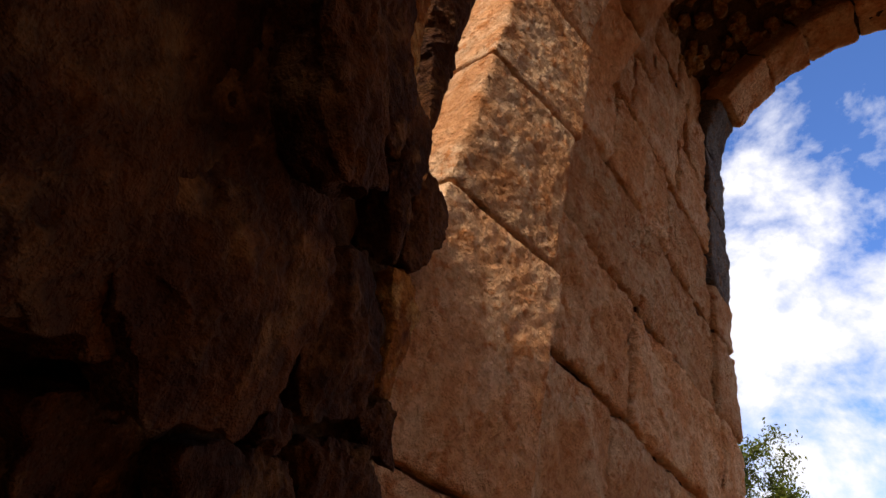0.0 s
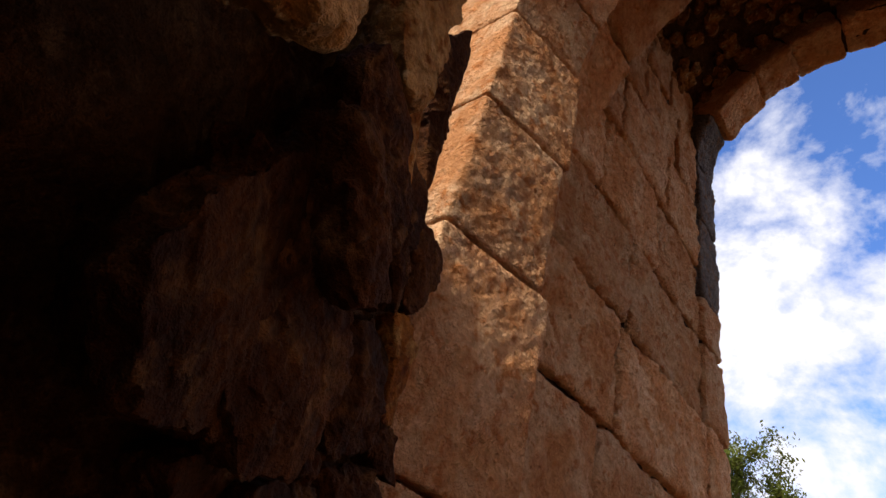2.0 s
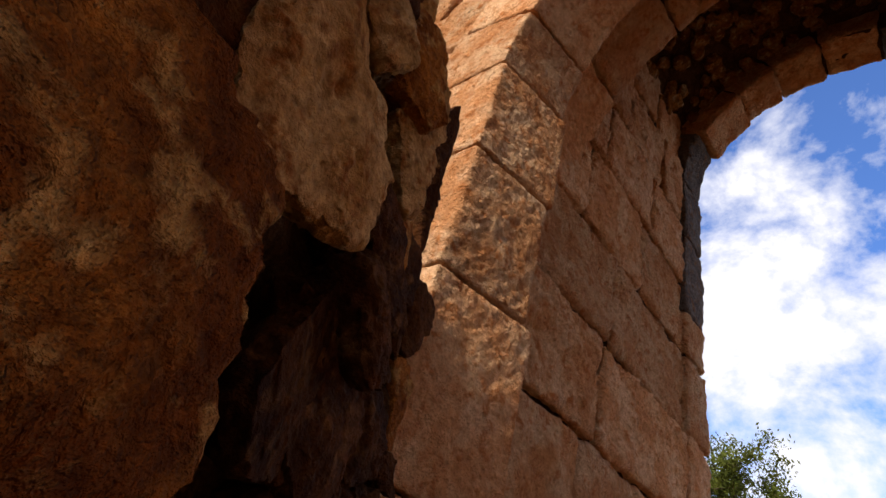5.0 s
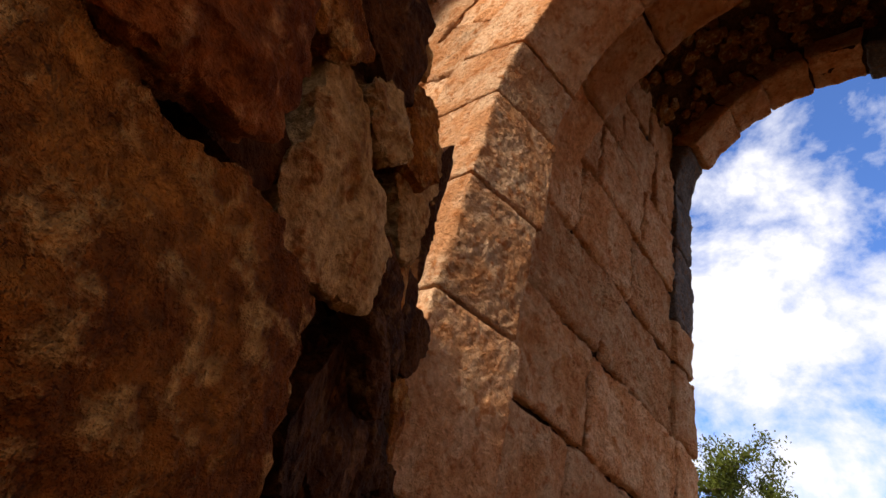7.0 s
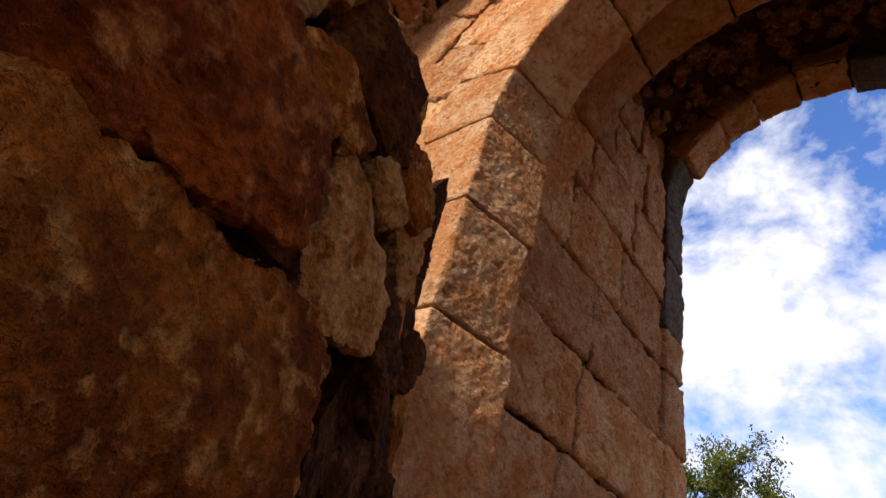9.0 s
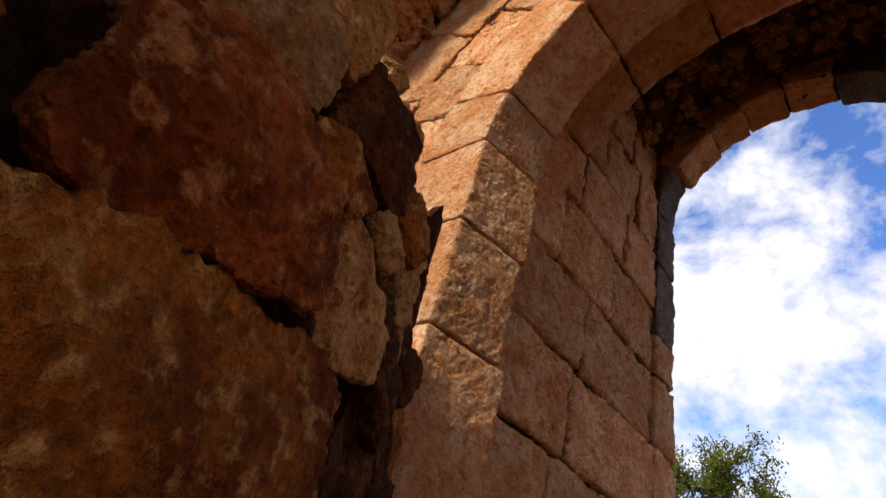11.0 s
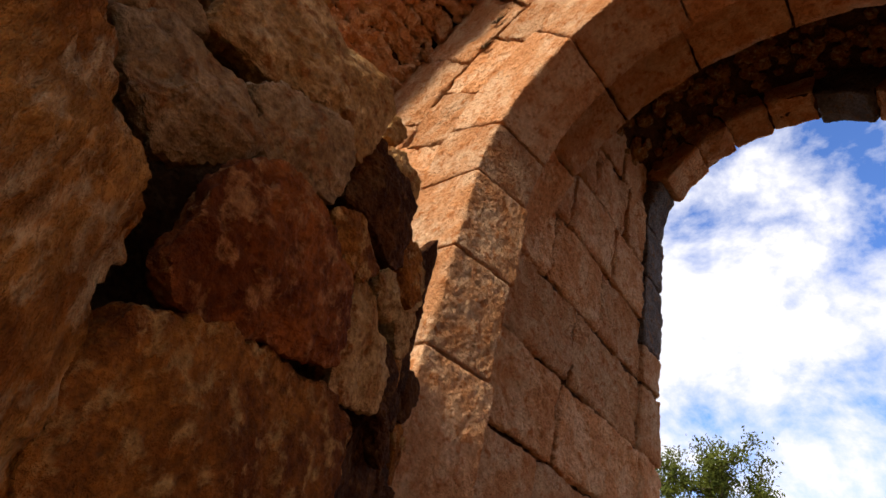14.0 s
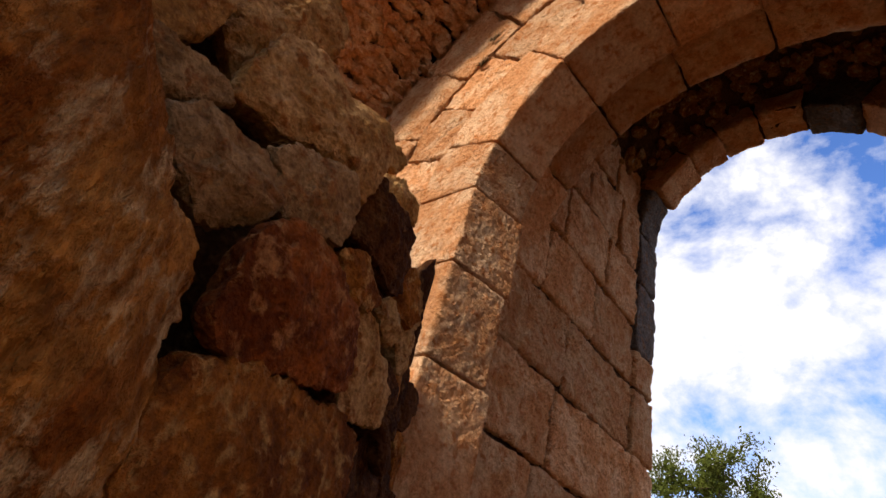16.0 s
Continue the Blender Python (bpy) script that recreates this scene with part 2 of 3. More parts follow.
JOINTS = [[177, 161, 131, 104, 83, 62, 41, 19, -4], [172, 163, 149, 134, 116, 94, 70, 45, 20, -4], [182, 168, 157, 141, 126, 112, 88, 60, 35, 10, -4]]
for k, (r, w) in enumerate(LAYERS):
    for a0, a1 in zip(JOINTS[k], JOINTS[k][1:]):
        fine = (0.007 if a0 > 130 else 0.012 if a0 > 90 else 0.05) * (1 if k == 0 else 1.4)
        hewn("voussoir", ((radians(a0 - a1)) * r - 0.006, NY1 - NY0, w), curved(NX, NZ, r, radians(a0), NY0 + (0, 0.016, 0.008)[k], SPLAY * (k == 0)), near, cell=fine, bevel=0.014, amp=0.004 if k == 0 else 0.020)

# the second ring of the near arch, set back behind the first
ring = arch_band("arch_ring", NX, NZ, NR + 0.10, NR + 0.5, NY1, 1.07, MORTAR, 5)
tagged(ring, "shaded second ring of the gate arch", "arch")
angles = [182, 150, 128, 106, 84, 62, 40, 18, -2]
for a0, a1 in zip(angles, angles[1:]):
    hewn("voussoir", (radians(a0 - a1) * (NR + 0.07) - 0.006, 0.31, 0.35), curved(NX, NZ, NR + 0.07, radians(a0), NY1 + 0.002), ring, cell=0.03 if a0 > 60 else 0.06)

# ---- the passage wall behind the arch ----
WX = -0.60
passage = mesh_object("wall_west", *rock_box((0.6, 1.62, 4.0), straight(WX - 0.63, 0.74, 0.0), 0.08, 0.02, 0.01, 77), MORTAR)
tagged(passage, "passage wall of hewn limestone blocks with worn open joints", "wall", kind="structure")
PASSAGE = [
    (0.00, 0.46, (0.765, 1.3, 1.9, 2.25)), (0.46, 0.92, (0.765, 1.1, 1.7, 2.25)), (0.92, 1.35, (0.765, 1.30, 1.72, 2.25)),
    (1.35, 1.75, (0.765, 1.40, 2.25)), (1.75, 2.16, (0.765, 1.46, 2.25)), (2.16, 2.58, (0.765, 1.16, 1.70, 2.25)),
    (2.58, 3.02, (0.765, 1.27, 1.80, 2.25)), (3.02, 3.50, (0.765, 1.50, 1.95, 2.25)), (3.50, 3.95, (0.765, 1.42, 1.86, 2.25)),
]
for z0, z1, ys in PASSAGE:
    for y0, y1 in zip(ys, ys[1:]):
        hewn("ashlar_block", (0.25, y1 - y0 - 0.010, z1 - z0 - 0.012), straight(WX - 0.25 + random.uniform(-0.012, 0.008), y0, z0), passage, cell=0.010 if 1.2 < z0 < 2.5 else 0.02 if z0 > 0.9 else 0.06, bevel=0.022, amp=0.020)
east = mesh_object("wall_east", *rock_box((0.6, 1.62, 4.0), straight(1.47, 0.74, 0.0), 0.1, 0.02, 0.01, 78), ASHLAR)
tagged(east, "plain limestone passage wall facing the blocks", "wall", kind="structure")

# ---- the far arch, open to the sky ----
FX, FZ, FR, FY0, FY1 = 0.27, 3.40, 0.855, 2.24, 2.53
far = arch_band("wall_far", FX, FZ, FR + 0.03, 2.4, FY0 + 0.02, FY1 - 0.02, MORTAR, 9)
tagged(far, "far gate arch of weathered limestone open to the sky", "wall")
zs = [0.0, 0.45, 0.92, 1.36, 1.74, 2.16, 2.42, 2.95, 3.40]
for z0, z1 in zip(zs, zs[1:]):
    # upper jamb blocks: sky reflection painted as a grey base colour
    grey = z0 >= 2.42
    hewn("ashlar_block", (0.42, FY1 - FY0, z1 - z0 - 0.006), straight(FX - FR - 0.42, FY0, z0), far, ASHLAR_SKYLIT if grey else ASHLAR, 0.022, 0.022, 0.018, "limestone block with grey skylight put into its colour" if grey else "")
    hewn("ashlar_block", (0.42, FY1 - FY0, z1 - z0 - 0.006), straight(FX + FR, FY0, z0), far, ASHLAR, 0.06)
angles = [180, 152, 128, 110, 92, 72, 50, 26, 0]
for i, (a0, a1) in enumerate(zip(angles, angles[1:])):
    hewn("voussoir", (radians(a0 - a1) * FR - 0.006, FY1 - FY0, 0.40), curved(FX, FZ, FR - (0.0, 0.045, 0.03, 0.0, -0.012, 0.02, 0.0, 0.0)[i], radians(a0), FY0), far, ASHLAR_SKYLIT if i in (0, 5) else ASHLAR, 0.022, 0.022, 0.016, "limestone block with grey skylight put into its colour" if i in (0, 5) else "")

# ---- rubble stones ----
def rubble_stone(name, place, outline, out, deep, mat, parent, around=64, across=20, amp=0.14, freq=9.0, sink=0.3, label=""):
    """A broken stone: a rough outline drawn on its face, domed towards the front and running back into the wall.
    place takes (along, up, outwards) to the world."""
    global seed
    seed += 1
    shift = Vector((seed * 2.3, seed * 5.1, seed * 1.7))
    n = len(outline)
    us, vs = [p[0] for p in outline], [p[1] for p in outline]
    cu, cv = (min(us) + max(us)) / 2, (min(vs) + max(vs)) / 2
    # the outline as a radius in each direction, with corners slightly rounded
    dense = []
    for i in range(n):
        (u0, v0), (u1, v1) = outline[i], outline[(i + 1) % n]
        dense += [(u0 + (u1 - u0) * j / 24 - cu, v0 + (v1 - v0) * j / 24 - cv) for j in range(24)]
    rad = [0.0] * around
    for j in range(around):
        a = 2 * math.pi * j / around
        best = max(dense, key=lambda p: (p[0] * math.cos(a) + p[1] * math.sin(a)) / max(1e-9, math.hypot(*p)))
        rad[j] = math.hypot(*best)
    rad = [(rad[j - 1] + 4 * rad[j] + rad[(j + 1) % around]) / 6 for j in range(around)]
    size = sum(rad) / around
    rnd = random.Random(seed)
    cuts = []
    for _ in range(9):
        a, e = rnd.uniform(0, 2 * math.pi), rnd.uniform(0.60, 1.35)
        cuts.append((Vector((math.cos(a) * math.cos(e), math.sin(a) * math.cos(e), math.sin(e))), rnd.uniform(0.55, 0.86)))
    points, faces = rock_grid((2, 2, 2), 2 / across)
    verts = []
    for p in points:
        d = (Vector(p) - Vector((1, 1, 1))).normalized()
        flat = math.hypot(d.x, d.y)
        k = 1 / (flat ** 3.0 + abs(d.z) ** 3.0) ** (1 / 3.0)
        d = d * k
        wob = 0.10 * noise.noise(d * 2.2 + shift)
        for n_, h in cuts:                      # broken facets
            over = d.dot(n_) - h - wob
            if over > 0:
                d = d - n_ * (over * 0.95)
        j = (math.atan2(d.y, d.x) / (2 * math.pi) % 1.0) * around
        j0, f = int(j) % around, j - int(j)
        r = (1.035 - 0.85 * max(0.0, -d.z - 0.12)) * (rad[j0] * (1 - f) + rad[(j0 + 1) % around] * f)
        q = Vector((d.x * r, d.y * r, d.z * (out if d.z > 0 else deep) - sink * out))
        side = Vector((d.x, d.y, d.z * 0.7))
        f1 = fbm(q * (1.3 / size) + shift, 2)
        f2 = abs(fbm(q * freq + shift, 4, 0.55))
        f3 = abs(fbm(q * 24 + shift, 4, 0.6))
        f4 = fbm(q * 75 + shift, 3, 0.65)
        pit = max(0.0, noise.noise(q * 38 + shift * 1.3) - 0.32)
        q += side * (size * amp * (0.30 * f1 + 0.22 - 0.62 * f2)) + side * (0.0035 - 0.012 * f3 + 0.0016 * f4 - 0.012 * pit)
        verts.append(place(q.x + cu, q.y + cv, q.z))
    return mesh_object(name, verts, faces, mat, parent, label)


def facing(x, y, yaw):
    c, s = math.cos(radians(yaw)), math.sin(radians(yaw))
    return lambda u, v, w: (x - s * u + c * w, y + c * u + s * w, v)


# ---- the rubble wall beside the camera's way ----
ALONG, OUTW = Vector((0.55, -0.835, 0)), Vector((0.835, 0.55, 0))


def wall_face(p):
    """The packed earth and mortar behind the stones: it leans back above a metre and ends lower towards the arch."""
    high = min(1.0, max(0.0, (p.x - 0.75) / 0.5))
    z = p.z * (0.72 + 0.28 * high)
    q = ALONG * (p.x - 0.72) + OUTW * (p.y - 0.45 - 0.195 - 0.30 * max(0.0, z - 1.0) - 0.17 * high)
    return (q.x, q.y, z)


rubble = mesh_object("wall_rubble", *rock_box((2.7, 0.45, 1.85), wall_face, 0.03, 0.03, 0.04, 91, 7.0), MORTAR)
tagged(rubble, "rough rubble wall of broken orange limestone with deep open gaps", "wall", kind="structure")


LOOKS = {
    "red_rubble_limestone": "reddish brown broken stone", "tan_rubble_limestone": "pale tan broken stone",
    "grey_rubble_limestone": "greyish broken stone with sharp ridges",
    "streaked_rubble_limestone": "large boulder with rusty streaks", "dark_brown_shade_rubble_limestone": "dark brown stone with shade deepened in its colour",
}


def stone(at, yaw, out, outline, mat):
    spread = max(p[1] for p in outline) - min(p[1] for p in outline)
    return rubble_stone("stone", facing(*at, yaw), outline, out, min(0.20, 0.6 * spread + 0.04), mat, rubble, 160, 90 if spread > 0.15 else 50, sink=0.25 if spread > 0.4 else 0.6 if spread > 0.28 else 0.3, label=LOOKS.get(mat.name, ""))


stone((0.1, -0.33), 25, 0.03, [(-0.205, 0.79), (-0.185, 0.818), (-0.13, 0.836), (-0.073, 0.857), (0.03, 0.872), (0.062, 0.869), (0.107, 0.886), (0.16, 0.878), (0.192, 0.872), (0.21, 0.85), (0.22, 0.80), (0.232, 0.75), (0.20, 0.64), (0.02, 0.58), (-0.13, 0.61), (-0.19, 0.69)], RUBBLE)
stone((0.12, -0.49), 28, 0.06, [(-0.420, 0.984), (-0.358, 1.109), (-0.302, 1.081), (-0.241, 1.030), (-0.189, 0.985), (-0.135, 0.960), (-0.099, 0.936), (-0.071, 0.897), (-0.061, 0.846), (-0.060, 0.808), (-0.031, 0.773), (-0.003, 0.726), (0.031, 0.656), (-0.039, 0.622), (-0.156, 0.639), (-0.323, 0.787)], RUBBLE_STREAK)
stone((0.11, -0.372), 20, 0.03, [(-0.142, 0.886), (-0.132, 0.920), (-0.142, 0.961), (-0.125, 1.002), (-0.077, 1.060), (-0.029, 1.052), (0.031, 1.045), (0.108, 1.024), (0.129, 0.975), (0.139, 0.913), (0.044, 0.878), (-0.038, 0.861), (-0.075, 0.849), (-0.107, 0.849), (-0.131, 0.860)], RUBBLE_RED)
stone((-0.05, -0.09), 15, 0.022, [(-0.135, 1.083), (-0.114, 1.096), (-0.056, 1.078), (0.016, 1.059), (0.048, 0.989), (0.048, 0.942), (0.018, 0.932), (-0.058, 0.912), (-0.089, 0.927), (-0.108, 0.961), (-0.115, 1.022)], RUBBLE_TAN)
stone((0, -0.2), 12, 0.02, [(-0.127, 1.130), (-0.091, 1.157), (-0.045, 1.173), (-0.009, 1.159), (0.015, 1.117), (0.006, 1.093), (-0.027, 1.074), (-0.044, 1.068), (-0.088, 1.092)], RUBBLE)
stone((-0.07, -0.15), 8, 0.03, [(-0.128, 1.357), (-0.068, 1.383), (-0.003, 1.395), (0.039, 1.356), (0.070, 1.276), (0.062, 1.214), (0.021, 1.203), (-0.025, 1.226), (-0.087, 1.238), (-0.123, 1.231), (-0.133, 1.291)], RUBBLE_DARK_SHADE)
stone((-0.04, -0.14), 8, 0.016, [(-0.026, 1.133), (0.015, 1.177), (0.037, 1.151), (0.055, 1.103), (0.035, 1.077), (-0.002, 1.097)], RUBBLE_TAN)
stone((-0.19, 0.05), 8, 0.016, [(-0.079, 1.327), (-0.039, 1.356), (0.008, 1.330), (0.027, 1.282), (0.032, 1.212), (0.039, 1.128), (0.005, 1.113), (-0.027, 1.162), (-0.058, 1.206), (-0.047, 1.248)], RUBBLE_TAN)
stone((0.088, -0.473), 12, 0.03, [(-0.201, 1.072), (-0.167, 1.110), (-0.128, 1.128), (-0.077, 1.136), (-0.029, 1.117), (-0.001, 1.087), (-0.017, 1.047), (-0.067, 0.993), (-0.092, 0.981), (-0.128, 1.007), (-0.178, 1.041)], RUBBLE_GREY)
stone((0.03, -0.32), 10, 0.03, [(-0.195, 1.181), (-0.164, 1.218), (-0.105, 1.244), (-0.053, 1.263), (-0.016, 1.227), (-0.001, 1.167), (-0.020, 1.130), (-0.079, 1.115), (-0.131, 1.099), (-0.155, 1.112), (-0.172, 1.143)], RUBBLE_GREY)
stone((-0.02, -0.4), 8, 0.035, [(-0.197, 1.243), (-0.206, 1.323), (-0.183, 1.434), (-0.109, 1.500), (-0.066, 1.504), (-0.008, 1.486), (0.086, 1.506), (0.127, 1.458), (0.120, 1.348), (0.108, 1.289), (0.047, 1.324), (-0.040, 1.298), (-0.096, 1.266), (-0.148, 1.261)], RUBBLE_TAN)
stone((0.02, -0.58), 5, 0.02, [(-0.178, 1.216), (-0.113, 1.230), (-0.035, 1.238), (-0.013, 1.217), (-0.046, 1.188), (-0.083, 1.152), (-0.109, 1.111)], RUBBLE_GREY)
stone((0, -0.58), 5, 0.03, [(-0.243, 1.343), (-0.154, 1.515), (-0.104, 1.392), (-0.100, 1.310), (-0.140, 1.243), (-0.184, 1.239)], RUBBLE_TAN)
stone((-0.085, -0.604), 5, 0.02, [(-0.064, 1.408), (-0.089, 1.548), (-0.047, 1.602), (0.013, 1.469), (0.023, 1.363), (0.001, 1.343)], RUBBLE_TAN)
stone((-0.12, -0.5), 5, 0.03, [(-0.166, 1.628), (-0.147, 1.793), (-0.074, 1.854), (0.039, 1.730), (0.044, 1.655), (-0.063, 1.569), (-0.089, 1.503)], RUBBLE_TAN)
stone((-0.32, 0.05), 0, 0.015, [(-0.200, 1.772), (-0.138, 1.797), (-0.102, 1.770), (-0.125, 1.705), (-0.163, 1.710)], RUBBLE_TAN)
stone((-0.3, 0.05), 0, 0.015, [(-0.166, 1.655), (-0.095, 1.693), (-0.022, 1.660), (-0.004, 1.593), (-0.072, 1.595), (-0.134, 1.601)], RUBBLE_TAN)
# stones towards the arch end: their shade is put into the dark colour
stone((-0.18, 0.03), 40, 0.02, [(-0.095, 0.828), (-0.079, 0.875), (-0.019, 0.973), (0.045, 0.972), (0.113, 0.958), (0.142, 0.924), (0.163, 0.897), (0.205, 0.854), (0.171, 0.837), (0.124, 0.835), (0.089, 0.822), (0.059, 0.804), (0.015, 0.788), (-0.010, 0.789), (-0.048, 0.783)], RUBBLE_DARK_SHADE)
stone((-0.2, 0.03), 40, 0.02, [(0.015, 0.774), (0.045, 0.791), (0.075, 0.809), (0.092, 0.810), (0.118, 0.794), (0.138, 0.765), (0.039, 0.748)], RUBBLE_DARK_SHADE)
stone((-0.25, 0.14), 35, 0.02, [(-0.051, 0.781), (-0.022, 0.792), (0.030, 0.802), (0.068, 0.806), (0.115, 0.783), (-0.023, 0.759)], RUBBLE_DARK_SHADE)
stone((-0.26, 0.16), 30, 0.01, [(-0.026, 0.817), (-0.012, 0.825), (0.006, 0.824), (0.019, 0.814), (0.001, 0.806), (-0.015, 0.804)], RUBBLE_DARK_SHADE)
stone((-0.35, 0.28), 20, 0.02, [(-0.065, 0.828), (-0.020, 0.849), (0.028, 0.857), (0.077, 0.844), (0.089, 0.814), (-0.023, 0.787)], RUBBLE_DARK_SHADE)
stone((-0.28, 0.2), 20, 0.015, [(-0.056, 0.925), (-0.032, 0.951), (0.004, 0.959), (0.027, 0.932), (0.028, 0.890), (0.033, 0.860), (-0.002, 0.839), (-0.022, 0.832), (-0.037, 0.842), (-0.052, 0.882)], RUBBLE_DARK_SHADE)
stone((-0.14, 0.03), 20, 0.015, [(-0.040, 0.988), (-0.020, 0.996), (0.009, 0.988), (0.043, 0.953), (0.076, 0.907), (0.044, 0.887), (0.017, 0.904), (-0.000, 0.935)], RUBBLE_DARK_SHADE)
stone((-0.26, 0.13), 10, 0.02, [(-0.128, 1.310), (-0.100, 1.339), (-0.038, 1.332), (-0.008, 1.293), (-0.004, 1.226), (0.012, 1.157), (0.020, 1.097), (0.006, 1.069), (-0.030, 1.110), (-0.059, 1.158), (-0.088, 1.231)], RUBBLE)
stone((-0.38, 0.27), 10, 0.012, [(-0.075, 1.192), (-0.059, 1.255), (-0.007, 1.233), (0.009, 1.189), (0.002, 1.135), (0.012, 1.068), (0.011, 1.044), (-0.036, 1.115)], RUBBLE_DARK_SHADE)
stone((-0.424, 0.358), 10, 0.012, [(-0.055, 1.225), (-0.032, 1.231), (0.007, 1.202), (0.016, 1.164), (-0.001, 1.123), (-0.018, 1.089), (-0.044, 1.093), (-0.061, 1.151)], RUBBLE_DARK_SHADE)
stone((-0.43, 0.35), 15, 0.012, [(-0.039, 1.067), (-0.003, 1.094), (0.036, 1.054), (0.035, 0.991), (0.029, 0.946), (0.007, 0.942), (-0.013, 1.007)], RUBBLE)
stone((-0.41, 0.33), 15, 0.01, [(-0.003, 0.900), (0.033, 0.937), (0.066, 0.913), (0.087, 0.878), (0.035, 0.878)], RUBBLE_DARK_SHADE)
stone((-0.08, -0.2), 8, 0.01, [(-0.145, 1.323), (-0.104, 1.422), (-0.033, 1.423), (0.005, 1.329), (-0.026, 1.285), (-0.073, 1.280)], RUBBLE_DARK_SHADE)
stone((-0.2, 0.08), 15, 0.01, [(-0.080, 1.080), (-0.059, 1.117), (-0.002, 1.096), (0.042, 1.043), (0.051, 0.980), (0.001, 0.985), (-0.040, 1.023)], RUBBLE_DARK_SHADE)
stone((-0.2, 0.1), 20, 0.01, [(-0.149, 0.935), (-0.097, 0.967), (-0.026, 0.935), (0.032, 0.864), (0.013, 0.797), (-0.038, 0.784), (-0.124, 0.863)], RUBBLE_DARK_SHADE)
stone((-0.39, 0.28), 10, 0.015, [(0.001, 1.203), (-0.014, 1.263), (-0.022, 1.363), (-0.034, 1.542), (-0.054, 1.615), (-0.112, 1.497), (-0.082, 1.367), (-0.040, 1.300)], RUBBLE_DARK_SHADE)
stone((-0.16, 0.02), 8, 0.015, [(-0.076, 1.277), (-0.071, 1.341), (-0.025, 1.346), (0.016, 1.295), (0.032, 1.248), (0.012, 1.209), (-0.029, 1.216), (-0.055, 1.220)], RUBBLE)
# filler stones added behind gaps, deep shade painted in by their dark colour
stone((0.02, -0.33), 20, 0.01, [(-0.129, 0.910), (-0.074, 0.992), (0.017, 0.982), (0.091, 1.003), (0.156, 0.979), (0.126, 0.935), (0.027, 0.932), (-0.048, 0.911)], RUBBLE_DARK_SHADE)
stone((-0.11, -0.13), 8, 0.01, [(-0.073, 1.176), (-0.047, 1.217), (-0.002, 1.258), (0.041, 1.249), (0.048, 1.195), (0.018, 1.149), (-0.023, 1.132), (-0.053, 1.143)], RUBBLE_DARK_SHADE)

# ---- small stones of the vaults, too many to count ----
def stone_field(name, spots, mat, parent, label):
    verts, faces = [], []
    for centre, size, normal in spots:
        q = normal.to_track_quat("Z", "Y").to_matrix() @ Matrix.Rotation(random.uniform(-0.5, 0.5), 3, "Z")
        sx, sy, sz = size
        base = len(verts)
        shift = Vector((random.uniform(0, 90), random.uniform(0, 90), 0))
        rows_, cols = 7, 10
        for i in range(rows_ + 1):
            b = math.pi * i / rows_
            for j in range(cols):
                a = 2 * math.pi * j / cols
                f = math.sin(b) ** 0.7 if 0 < i < rows_ else 0.0
                d = Vector((f * math.cos(a), f * math.sin(a), math.cos(b)))
                d *= 1 + 0.6 * noise.noise(d * 1.1 + shift) + 0.2 * noise.noise(d * 3.1 + shift)
                verts.append(centre + q @ Vector((d.x * sx, d.y * sy, d.z * sz)))
        for i in range(rows_):
            for j in range(cols):
                k = (j + 1) % cols
                faces.append((base + i * cols + j, base + (i + 1) * cols + j, base + (i + 1) * cols + k, base + i * cols + k))
    ob = mesh_object(name, verts, faces, mat, parent, label, False)
    return tagged(ob, kind="stuff")


VX, VZ, VR = 0.36, 3.30, 1.12
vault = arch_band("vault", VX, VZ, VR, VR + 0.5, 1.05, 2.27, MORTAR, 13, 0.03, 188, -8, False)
tagged(vault, "rough rubble vault over the passage in deep shade", "vault")
spots = []
for i in range(520):
    a = radians(random.uniform(8, 184))
    r = VR - 0.012
    c = Vector((VX + r * math.cos(a), random.uniform(1.08, 2.26), VZ + r * math.sin(a)))
    s = random.uniform(0.026, 0.052)
    spots.append((c, (s * random.uniform(0.8, 1.5), s, s * 0.8), Vector((-math.cos(a), 0, -math.sin(a)))))
stone_field("rubble_stones", spots, RUBBLE_STREAK, vault, "small broken stones set in the vault")

hall = arch_band("vault_hall", NX, NZ, 2.42, 3.62, -0.32, 0.44, MORTAR, 17, 0.04, 186, 100, False)
tagged(hall, "broken stump of a rubble vault above the arch front", "vault")
spots = []
for i in range(20):
    for j in range(40):
        a = radians(184 - 84 * (j + random.uniform(-0.3, 0.3)) / 39)
        c = Vector((NX + 2.395 * math.cos(a), -0.36 + 0.80 * (i + random.uniform(-0.3, 0.3)) / 19, NZ + 2.395 * math.sin(a)))
        s = random.uniform(0.036, 0.062)
        spots.append((c, (s * random.uniform(1.0, 1.7), s * 0.8, s * 1.05), Vector((-math.cos(a), random.uniform(-0.2, 0.2), -math.sin(a)))))
stone_field("rubble_stones", spots, ASHLAR, hall, "small weathered stones of the broken vault")


# unseen half vault, added only to keep skylight off the rubble and reveal
sky_blocker = arch_band("vault_roof", NX, NZ, 3.6, 3.9, -2.2, 0.46, MORTAR, 23, 0.03, 100, 0, False)
tagged(sky_blocker, "unseen half of a rubble hall vault added to block skylight", "vault")
# out-of-view wall added below the half vault to shut out side light
side = mesh_object("wall_hall", *rock_box((0.3, 2.66, 2.3), straight(NX + 3.6, -2.2, 0.0), 0.12, 0.03, 0.02, 83), RUBBLE)
tagged(side, "unseen plain rubble side wall added to block light", "wall", kind="structure")


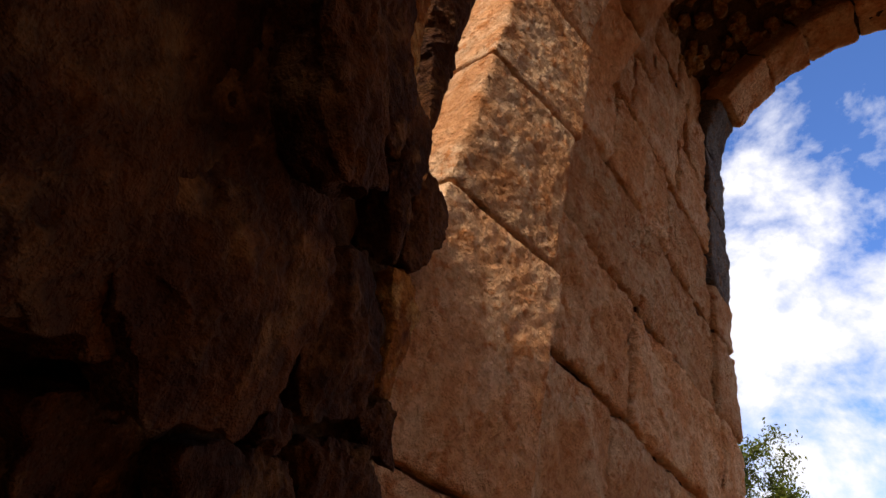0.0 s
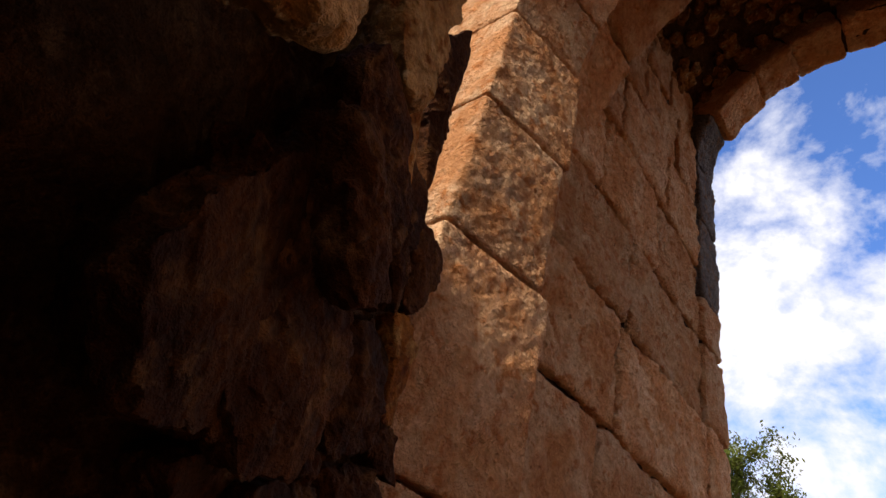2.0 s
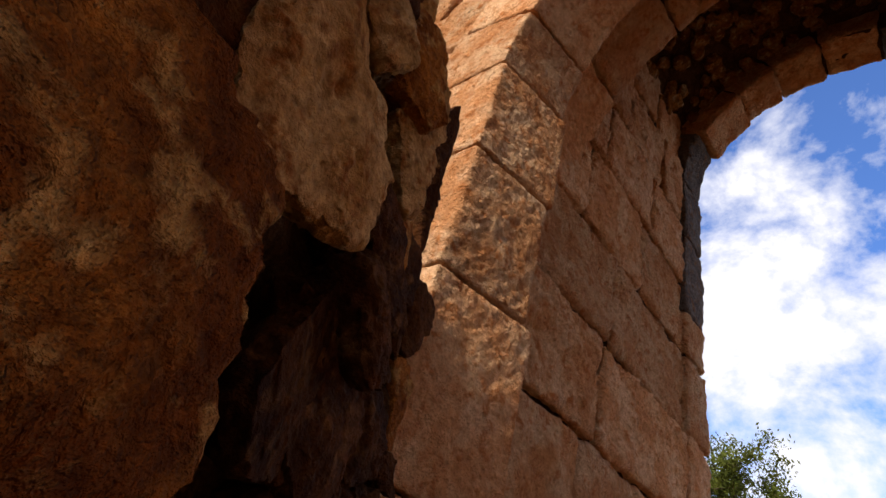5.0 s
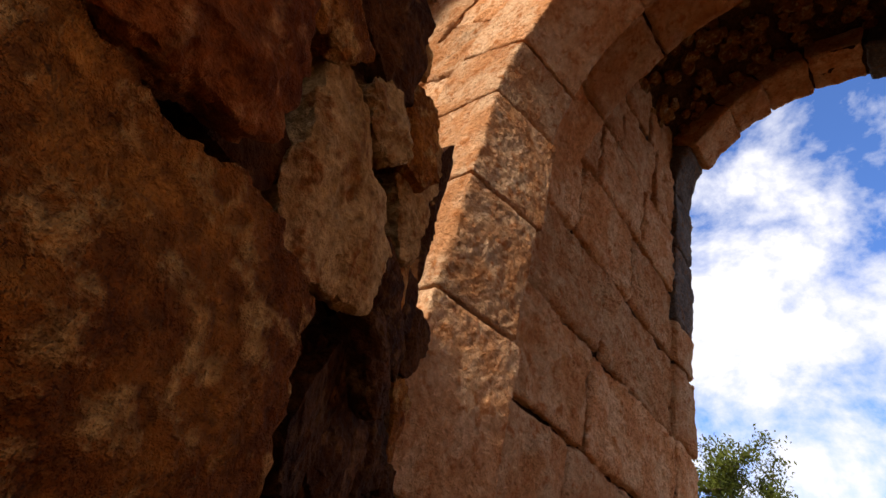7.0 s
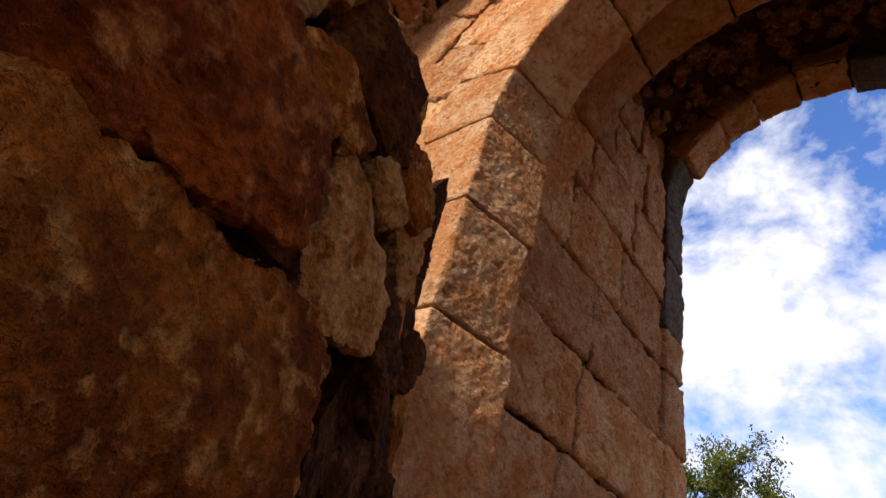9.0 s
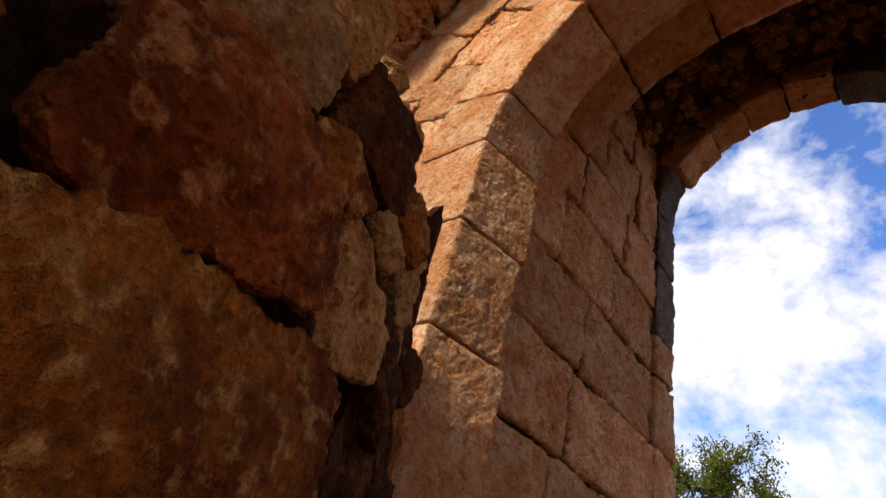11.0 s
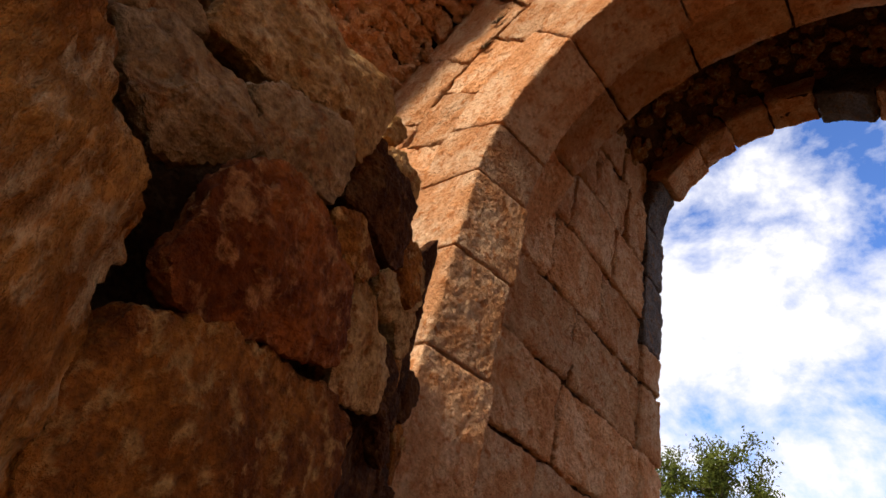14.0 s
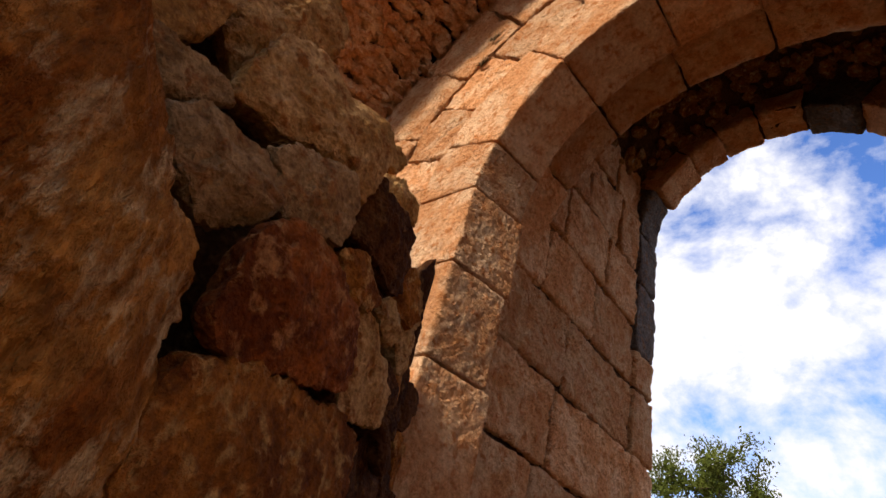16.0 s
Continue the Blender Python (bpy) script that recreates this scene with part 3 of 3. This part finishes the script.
# ---- the tree beyond the far arch ----
def tree(x, y, height_, spread, seed_):
    rnd = random.Random(seed_)
    base = new("tree")
    base.location = (x, y, 0)
    bm = bmesh.new()

    def limb(p0, p1, r0, r1):
        axis = p1 - p0
        m = Matrix.Translation((p0 + p1) / 2) @ axis.to_track_quat("Z", "Y").to_matrix().to_4x4()
        bmesh.ops.create_cone(bm, cap_ends=True, segments=8, radius1=r0, radius2=r1, depth=axis.length, matrix=m)

    fork = Vector((0, 0, height_ * 0.45))
    limb(Vector((0, 0, -0.1)), fork, 0.16, 0.11)
    tips = []
    for i in range(11):
        a = 2 * math.pi * i / 11 + rnd.uniform(-0.3, 0.3)
        end = fork + Vector((math.cos(a) * spread * rnd.uniform(0.3, 0.9), math.sin(a) * spread * rnd.uniform(0.3, 0.9), height_ * rnd.uniform(0.15, 0.5)))
        limb(fork, end, 0.06, 0.02)
        for _ in range(7):
            tip = end + Vector((rnd.gauss(0, 1), rnd.gauss(0, 1), rnd.gauss(0.15, 0.8))) * spread * 0.26
            limb(end, tip, 0.018, 0.005)
            tips.append(tip)
            tips.append(end.lerp(tip, 0.6))
    me = bpy.data.meshes.new("trunk")
    bm.to_mesh(me)
    bm.free()
    me.materials.append(BARK)
    new("trunk", me).parent = base
    verts, faces = [], []
    for tip in tips:
        for _ in range(130):
            p = tip + Vector((rnd.gauss(0, 1), rnd.gauss(0, 1), rnd.gauss(0, 0.8))) * spread * 0.095
            u = Vector((rnd.gauss(0, 1), rnd.gauss(0, 1), rnd.gauss(0, 1))).normalized()
            v = u.orthogonal().normalized()
            s = rnd.uniform(0.025, 0.05)
            i = len(verts)
            verts += [p - u * s, p + v * s * 0.45, p + u * s, p - v * s * 0.45]
            faces.append((i, i + 1, i + 2, i + 3))
    crown = mesh_object("crown", verts, faces, LEAF, base)
    crown["kind"] = "stuff"
    tagged(base, "olive green tree with a loose small-leaved crown", "tree")
    return base


tree(-2.9, 11.4, 5.2, 1.3, 4)


# ---- a tuft of dry weed rooted in a joint of the front ----
def weed(x, y, z):
    rnd = random.Random(8)
    verts, faces = [], []
    for _ in range(90):
        tip = Vector((rnd.gauss(0.015, 0.04), -abs(rnd.gauss(0.012, 0.01)), rnd.gauss(0.028, 0.02)))
        side = Vector((rnd.gauss(0, 1), rnd.gauss(0, 1), 0)).normalized() * 0.0009
        mid = tip * 0.55 + Vector((0, 0, 0.012))
        i = len(verts)
        verts += [-side, side, mid + side, tip, mid - side]
        faces.append((i, i + 1, i + 2, i + 3, i + 4))
    ob = mesh_object("weed", verts, faces, DRY)
    ob.location = (x, y, z)
    return tagged(ob, "tuft of dry brown weed rooted in a wall joint", "plant")


DRY = plain_mat("dry_stems", (0.12, 0.08, 0.04), (0.22, 0.15, 0.08), 30.0, 0.8)
weed(-0.76, 0.455, 3.54)
weed(-0.79, 0.455, 3.30)
